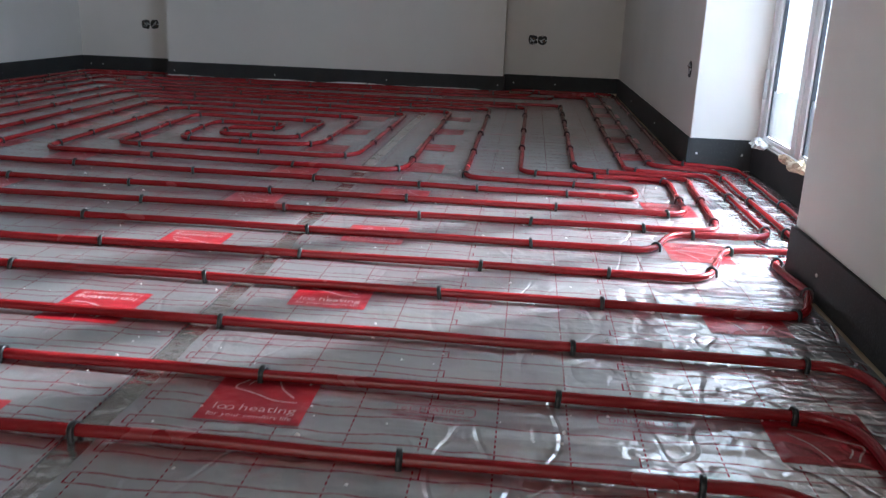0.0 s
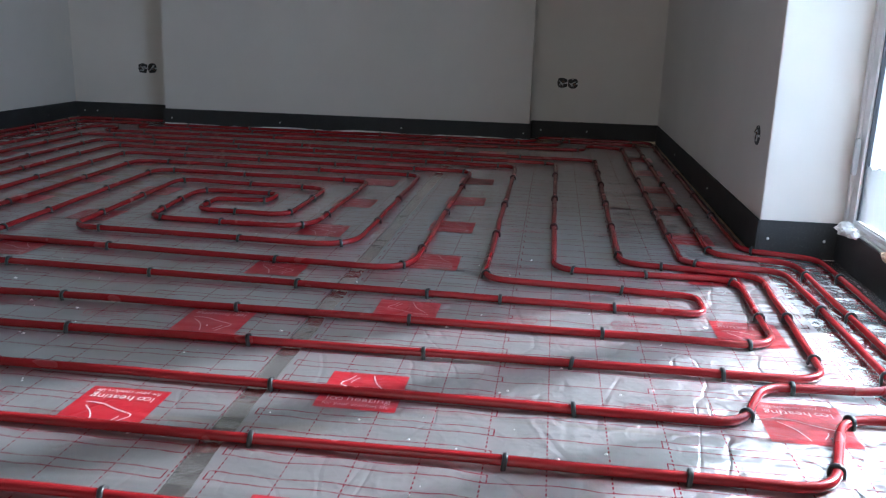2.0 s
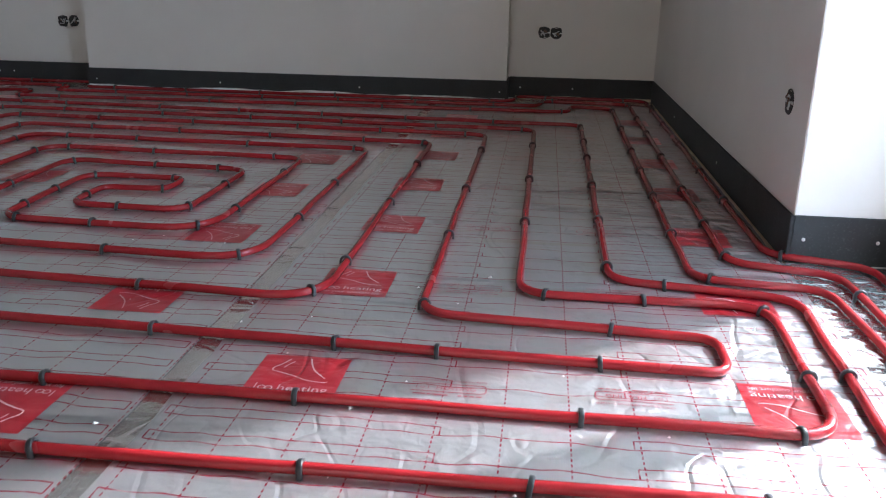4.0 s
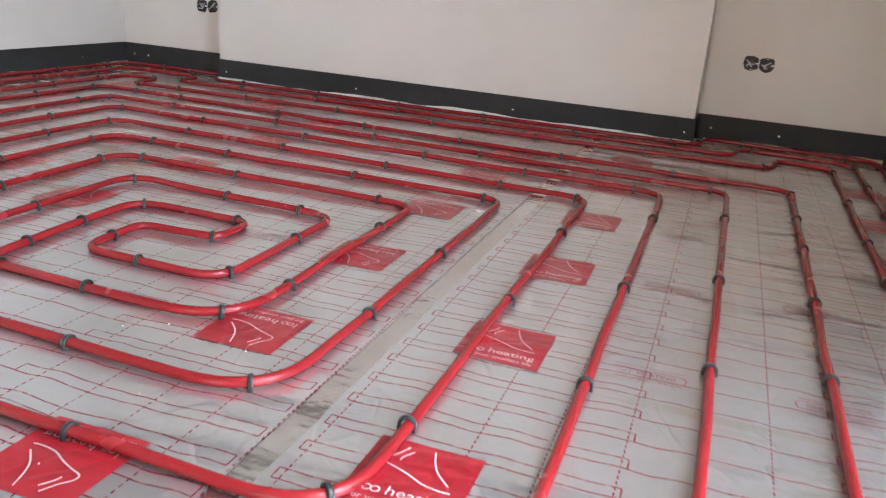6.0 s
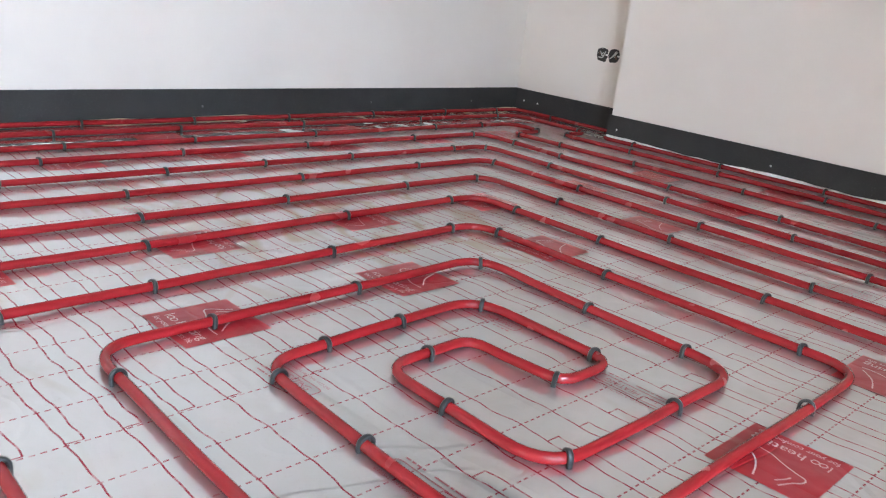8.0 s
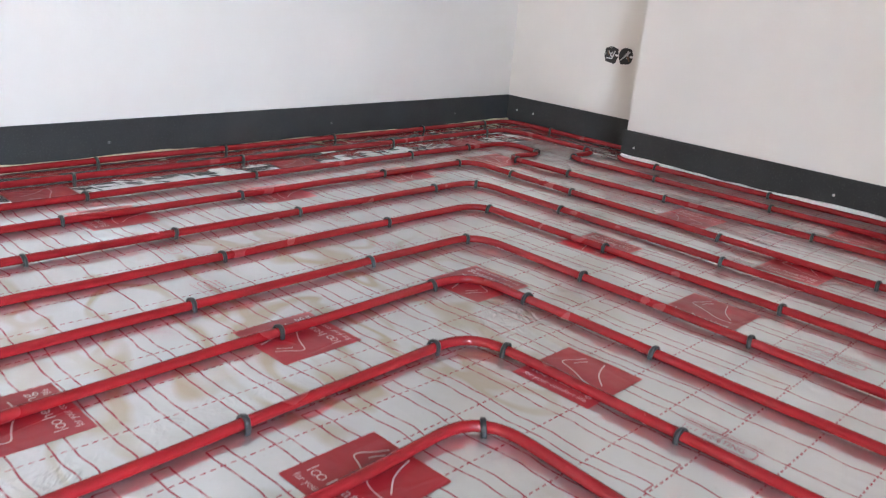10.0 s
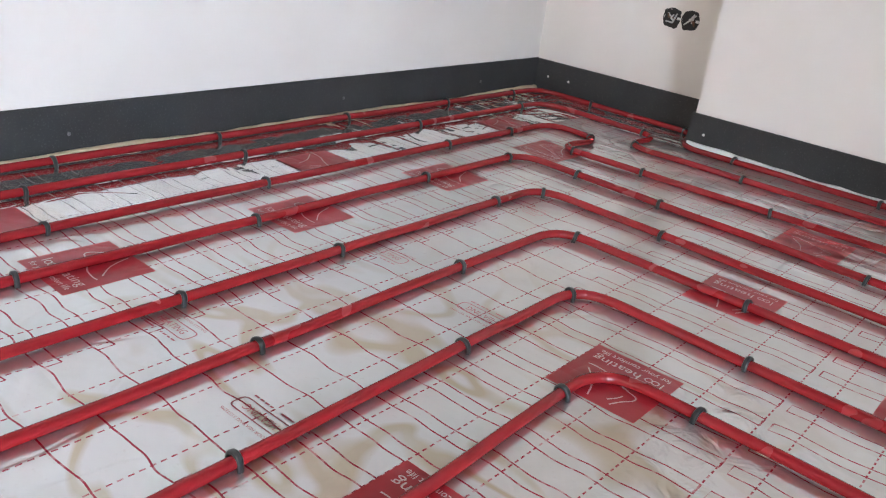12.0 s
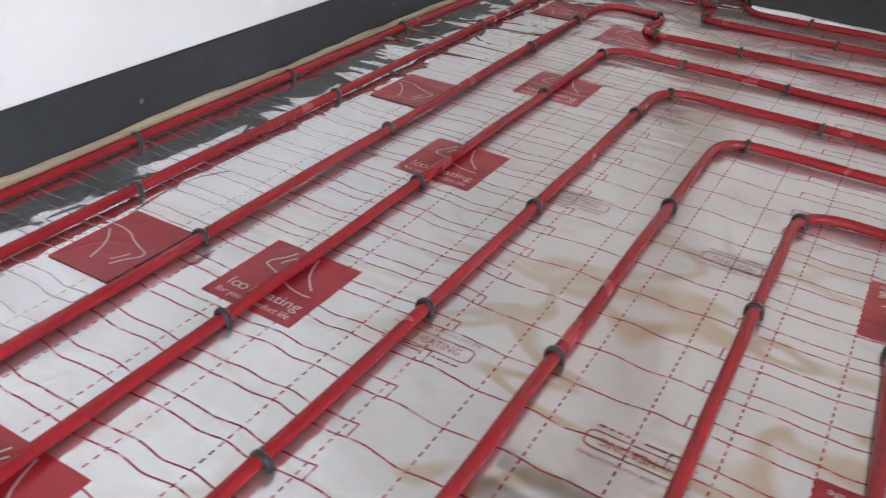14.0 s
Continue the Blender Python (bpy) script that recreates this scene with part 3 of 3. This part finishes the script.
ARM_B = [(-2.0, 3.32), (-2.09, 3.32, 0.06), (-2.085, 3.10, 0.07), (-1.71, 3.085), (-1.705, 3.65), (-2.425, 3.705), (-2.39, 2.725), (-1.355, 2.675, 0.16), (-1.35, 4.125), (-2.875, 4.17),
         (-2.825, 2.28), (-0.28, 2.195, 0.05), (-0.28, 2.355, 0.05), (-0.89, 2.40), (-0.895, 4.57), (-3.275, 4.65), (-3.25, 1.76), (-0.09, 1.79), (-0.05, 2.61),
         (-0.47, 2.68), (-0.455, 4.93), (-3.69, 5.08), (-3.675, 1.305), (-0.22, 1.32), (-0.12, 1.6), (0.11, 1.62), (0.10, 2.80), (-0.155, 2.86), (-0.155, 5.72),
         (-0.63, 5.76), (-0.68, 5.55), (-3.595, 5.525), (-3.55, 5.735), (-4.066, 5.75), (-4.066, 0.86), (-0.04, 0.837), (-0.02, -2.9)]
ARM_C = [(-4.18, -2.9), (-4.12, 0.40), (-0.25, 0.387), (-0.2, -2.9)]

main_pipe = tagged(part("heating_pipe", pipe_mesh(along([p for p in rounded(ARM_A[::-1], 0.09)] + rounded(ARM_B, 0.09)[1:], 0.02), PIPE_R), MAT_PIPE),
                   "long glossy red plastic heating pipe laid in a double spiral", "heating pipe", "heating pipes on the foil")
tagged(part("heating_pipe", pipe_mesh(along(rounded(ARM_C, 0.09), 0.02), PIPE_R), MAT_PIPE),
       "glossy red plastic heating pipe laid straight across the foil", "heating pipe", "heating pipes on the foil")

# ---- pipe clips: places along each arm, in centimetres; the long bare stretches between are filled evenly ----
CLIPS_A = [
    11, 29, 58, 80, 99, 116, 140, 171, 192, 242, 277, 327, 364, 380, 422, 468, 497, 611, 652, 674, 734, 792, 836, 863, 906, 992, 1029, 1062, 1109, 1153,
    1368, 1416, 1461, 1509, 1544, 1569, 1601, 1627, 1649, 1712, 1768, 1833, 1916, 2057, 2111, 2146, 2164, 2218, 2255, 2290, 2627, 2692, 2753, 2788, 2809, 2838, 2884, 2947, 2986, 3031,
    3070, 3109, 3165, 3222, 3516, 3555, 3579, 3602, 3641, 3673, 3741, 3795, 4302, 4355, 4390, 4431, 4448, 4473, 4643, 4702, 4748, 4803, 4857, 5275, 5438, 5536, 6222, 6271, 6308,
]
CLIPS_B = [
    19, 43, 66, 95, 126, 151, 184, 223, 258, 289, 341, 377, 415, 459, 523, 569, 619, 651, 677, 719, 778, 902, 948, 993, 1031, 1051, 1082, 1139, 1181, 1234,
    1289, 1357, 1400, 1480, 1532, 1581, 1623, 1662, 1713, 1771, 2052, 2097, 2138, 2171, 2204, 2236, 2266, 2332, 2352, 2441, 2489, 2563, 2787, 2841, 2868, 2892, 2929, 2984, 3035, 3454,
    3505, 3550, 3581, 3610, 3632, 3797, 3828, 3872, 3929, 3983, 4345, 4389, 4428, 4450, 4563, 4632, 4689, 5259, 5327, 5369,
]


def clip_mesh():
    """A barbed plastic staple: an arch over the pipe, two legs with small shoulders."""
    bm = bmesh.new()
    r, hw, th = PIPE_R + 0.0024, 0.0046, 0.003
    way = [(-r, -0.006), (-r, 0.006)] + [(-r * math.cos(a), PIPE_R + 0.003 + r * math.sin(a)) for a in [math.pi * k / 10 for k in range(11)]] + [(r, 0.006), (r, -0.006)]
    rings = []
    for i, (y, z) in enumerate(way):
        a, b = Vector(way[max(i - 1, 0)]), Vector(way[min(i + 1, len(way) - 1)])
        d = (b - a).normalized()
        nrm = Vector((-d.y, d.x))
        ring = []
        for sx, sn in ((-1, -0.6), (-0.6, -1), (0.6, -1), (1, -0.6), (1, 0.6), (0.6, 1), (-0.6, 1), (-1, 0.6)):
            ring.append(bm.verts.new((sx * hw, y + nrm.x * sn * th, z + nrm.y * sn * th)))
        rings.append(ring)
    for a, b in zip(rings, rings[1:]):
        for k in range(8):
            bm.faces.new((a[k], a[(k + 1) % 8], b[(k + 1) % 8], b[k])).smooth = True
    bm.faces.new(rings[0])
    bm.faces.new(rings[-1][::-1])
    bmesh.ops.recalc_face_normals(bm, faces=bm.faces)
    return bm


clip_first = part("pipe_clip", clip_mesh(), MAT_CLIP)
clip_data = clip_first.data
bpy.data.objects.remove(clip_first)


def lay_clips(points, places):
    way = rounded(points, 0.09)
    lengths = [0.0]
    for a, b in zip(way, way[1:]):
        lengths.append(lengths[-1] + (b - a).length)
    full = []
    marks = [0.0] + [c / 100 for c in places] + [lengths[-1]]
    for a, b in zip(marks, marks[1:]):
        n = max(1, round((b - a) / 0.46))
        full += [a + (b - a) * k / n for k in range(1, n)] + [b]
    i = 0
    for s in full[:-1]:
        while lengths[i + 1] < s:
            i += 1
        a, b = way[i], way[i + 1]
        p = a.lerp(b, (s - lengths[i]) / max(1e-6, lengths[i + 1] - lengths[i]))
        d = b - a
        ob = new("pipe_clip", clip_data)
        ob.matrix_world = pose(p.x, p.y, foil_height(p.x, p.y), random.uniform(-5, 5), random.uniform(-9, 9), math.degrees(math.atan2(d.y, d.x)) + random.uniform(-9, 9))
        side = Vector((-d.y, d.x)).normalized() * 0.004 * noise.noise((p.x * 4, p.y * 4, 8.0))
        ob.location.x += side.x
        ob.location.y += side.y
        ob.location.z += 0.002 * noise.noise((p.x * 3, p.y * 3, 3.0)) - 0.0015
        tagged(ob, "dark grey plastic clip stapling the red pipe down", "pipe clip", "clips on the heating pipe")


lay_clips(ARM_A, CLIPS_A)
lay_clips(ARM_B, CLIPS_B)
lay_clips(ARM_C, [657, 698])

# ---- nails in the edging strip ----


def nail_mesh():
    bm = bmesh.new()
    bmesh.ops.create_uvsphere(bm, u_segments=10, v_segments=6, radius=0.0052, matrix=Matrix.Diagonal((0.5, 1, 1, 1)))
    for f in bm.faces:
        f.smooth = True
    return bm


nail_first = part("nail_head", nail_mesh(), MAT_STUD)
nail_data = nail_first.data
bpy.data.objects.remove(nail_first)
dull_data = nail_data.copy()
dull_data.materials[0] = MAT_DULL_STUD


def nail(x, y, z, turn, dull=False):
    ob = new("nail_head", dull_data if dull else nail_data)
    ob.matrix_world = pose(x, y, z, 0, 0, turn)
    tagged(ob, "dull grey nail head pinning the dark foam strip" if dull else "pale nail head pinning the dark foam strip", "nail", "nails in the edging strip")


for k, y in enumerate((0.4, 1.25, 2.1, 3.05, 3.98, 4.89, 5.61)):
    nail(X_LEFT + FOAM + 0.001, y, 0.054 + 0.003 * (k % 2), 0, True)
for x in (-4.215, -4.115, -0.79, -0.47):
    nail(x, Y_FAR - FOAM - 0.001, 0.06, 90)
for x in (-3.42, -2.62, -1.75, -0.905):
    nail(x, Y_BREAST - FOAM - 0.001, 0.056, 90)
for x in (0.042, 0.227):
    nail(x, NICHE_1 - FOAM - 0.001, 0.062, 90)
for y in (-0.4, 0.55, 1.25, 3.9, 5.0):
    nail(X_RIGHT - FOAM - 0.001, y, 0.06, 0)

# ---- open back boxes in the walls ----


def ring_mesh(r0, r1, depth, n=24):
    bm = bmesh.new()
    rings = []
    for r, z in ((r0, -depth), (r0, 0.0012), (r1, 0.0012), (r1, -0.002)):
        rings.append([bm.verts.new((r * math.cos(2 * math.pi * k / n) * (1 + 0.02 * noise.noise((k, r * 90, 1))), r * math.sin(2 * math.pi * k / n), z)) for k in range(n)])
    for a, b in zip(rings, rings[1:]):
        for k in range(n):
            bm.faces.new((a[k], a[(k + 1) % n], b[(k + 1) % n], b[k]))
    return bm


def torn_mesh(seed, r, z):
    """A squarish black liner with a torn, notched rim that laps a little over the plaster."""
    bm = bmesh.new()
    low, top = [], []
    for i in range(36):
        a = i * math.tau / 36
        q = r * (1 + 0.13 * math.cos(4 * a + 3.14) + 0.24 * noise.noise((math.cos(a) * 1.6, math.sin(a) * 1.6, seed * 3.1)) + 0.07 * noise.noise((math.cos(a) * 6, math.sin(a) * 6, seed * 1.7)))
        low.append(bm.verts.new((math.cos(a) * q, math.sin(a) * q, 0.0)))
        top.append(bm.verts.new((math.cos(a) * q * 0.98, math.sin(a) * q * 0.98, z + 0.0016 * abs(noise.noise((a * 2, seed, 0))))))
    for i in range(36):
        bm.faces.new((low[i - 1], low[i], top[i], top[i - 1]))
    bm.faces.new(top)
    return bm


def wire_mesh(seed, r):
    rnd = random.Random(seed)
    bm = bmesh.new()
    way = [Vector((rnd.uniform(-r, r) * 0.7, rnd.uniform(-r, r) * 0.7, 0.002 + 0.006 * math.sin(k))) for k in range(4)]
    for a, b in zip(way, way[1:]):
        d = b - a
        m = Matrix.Translation((a + b) / 2) @ d.to_track_quat("Z", "Y").to_matrix().to_4x4()
        bmesh.ops.create_cone(bm, cap_ends=True, segments=7, radius1=0.0027, radius2=0.0027, depth=d.length * 1.05, matrix=m)
    return bm


def back_box(at, turn, seed):
    """A round wall box, open, its wires curled up inside."""
    ob = thing("back_box", "open round black wall box with loose wires inside", "wall box", "wall boxes", (0, 0, 0))
    ob.matrix_world = Matrix.Translation(at) @ turn
    part("rim", ring_mesh(0.031, 0.035, 0.0, 24), MAT_BOX, ob)
    part("cavity", torn_mesh(seed, 0.0345, 0.0006), MAT_BOX, ob)
    part("wire", wire_mesh(seed, 0.03), MAT_WIRE_A, ob, "grey curled wire")
    part("wire", wire_mesh(seed + 50, 0.03), MAT_WIRE_B, ob, "brown curled wire")
    part("wire", wire_mesh(seed + 90, 0.034), MAT_WIRE_A, ob, "grey curled wire")
    part("fixing_lug", box(bmesh.new(), 0.022, 0.037, -0.004, 0.004, 0.0008, 0.003), MAT_STUD, ob, "pale fixing lug")


FACE_S = pose(0, 0, 0, 90, 0, 0)
FACE_W = pose(0, 0, 0, 90, 0, -90)
back_box((-3.737, Y_FAR - 0.001, 0.386), FACE_S, 1)
back_box((-3.664, Y_FAR - 0.001, 0.388), FACE_S, 2)
back_box((-0.661, Y_FAR - 0.001, 0.390), FACE_S, 3)
back_box((-0.588, Y_FAR - 0.001, 0.387), FACE_S, 4)
back_box((X_RIGHT - 0.001, 3.12, 0.392), FACE_W, 5)

# ---- small things at the glazed door ----
block("hinge", (FX0 - 0.014, FX0 + 0.002, NICHE_1 - 0.062, NICHE_1 - 0.04, 0.30, 0.42), MAT_WIRE_A, door, 0.003, "grey metal hinge")
for k, (y, r, material) in enumerate(((2.27, 0.02, MAT_BOARD), (2.33, 0.03, MAT_BOARD), (2.42, 0.017, MAT_BOARD), (2.47, 0.024, MAT_BOARD), (2.79, 0.026, MAT_REVEAL), (2.85, 0.034, MAT_REVEAL))):
    bm = bmesh.new()
    bmesh.ops.create_icosphere(bm, subdivisions=3, radius=r)
    for v in bm.verts:
        v.co *= 1 + 0.55 * noise.noise(v.co * 45 + Vector((k * 7, 0, 0))) + 0.25 * noise.noise(v.co * 120)
        v.co.y *= 1.5
        v.co.z = max(v.co.z * 0.8, -0.012)
    ob = part("plaster_lump", bm, material)
    ob.location = (NICHE_X - 0.004, y, 0.122)
    tagged(ob, "rough pale plaster lump lying on the door sill", "plaster lump", "lumps on the sill")


def cable_mesh(points, radius):
    way = along(rounded(points, 0.05), 0.01)
    bm = pipe_mesh(way, radius)
    return bm


def crumbs():
    """Small white flakes of plaster dropped over the foil."""
    rng = random.Random(77)
    bm = bmesh.new()
    for k in range(420):
        x, y = rng.uniform(-3.2, -0.05), min(rng.uniform(-0.6, 2.9), rng.uniform(-0.6, 4.5))
        r = rng.choice((0.0015, 0.002, 0.0025, 0.003, 0.0045))
        z = foil_height(x, y) + r * 0.35 + 0.0008
        ang = rng.uniform(0, 6.3)
        low = [bm.verts.new((x + math.cos(ang + i * 1.57) * r * rng.uniform(0.6, 1.7), y + math.sin(ang + i * 1.57) * r * rng.uniform(0.6, 1.2), z - r * 0.35)) for i in range(4)]
        top = bm.verts.new((x + rng.uniform(-0.4, 0.4) * r, y, z + r * rng.uniform(0.4, 0.9)))
        for i in range(4):
            bm.faces.new((low[i], low[(i + 1) % 4], top))
    return bm


tagged(part("plaster_crumbs", crumbs(), MAT_PVC), "tiny white plaster flakes scattered over the foil", "crumbs", kind="stuff")
tagged(part("cable", cable_mesh([(0.0, 1.745), (0.03, 1.66), (0.035, 1.58), (0.01, 1.50)], 0.0026), MAT_CLIP), "short thin black cable lying on the foil", "cable")
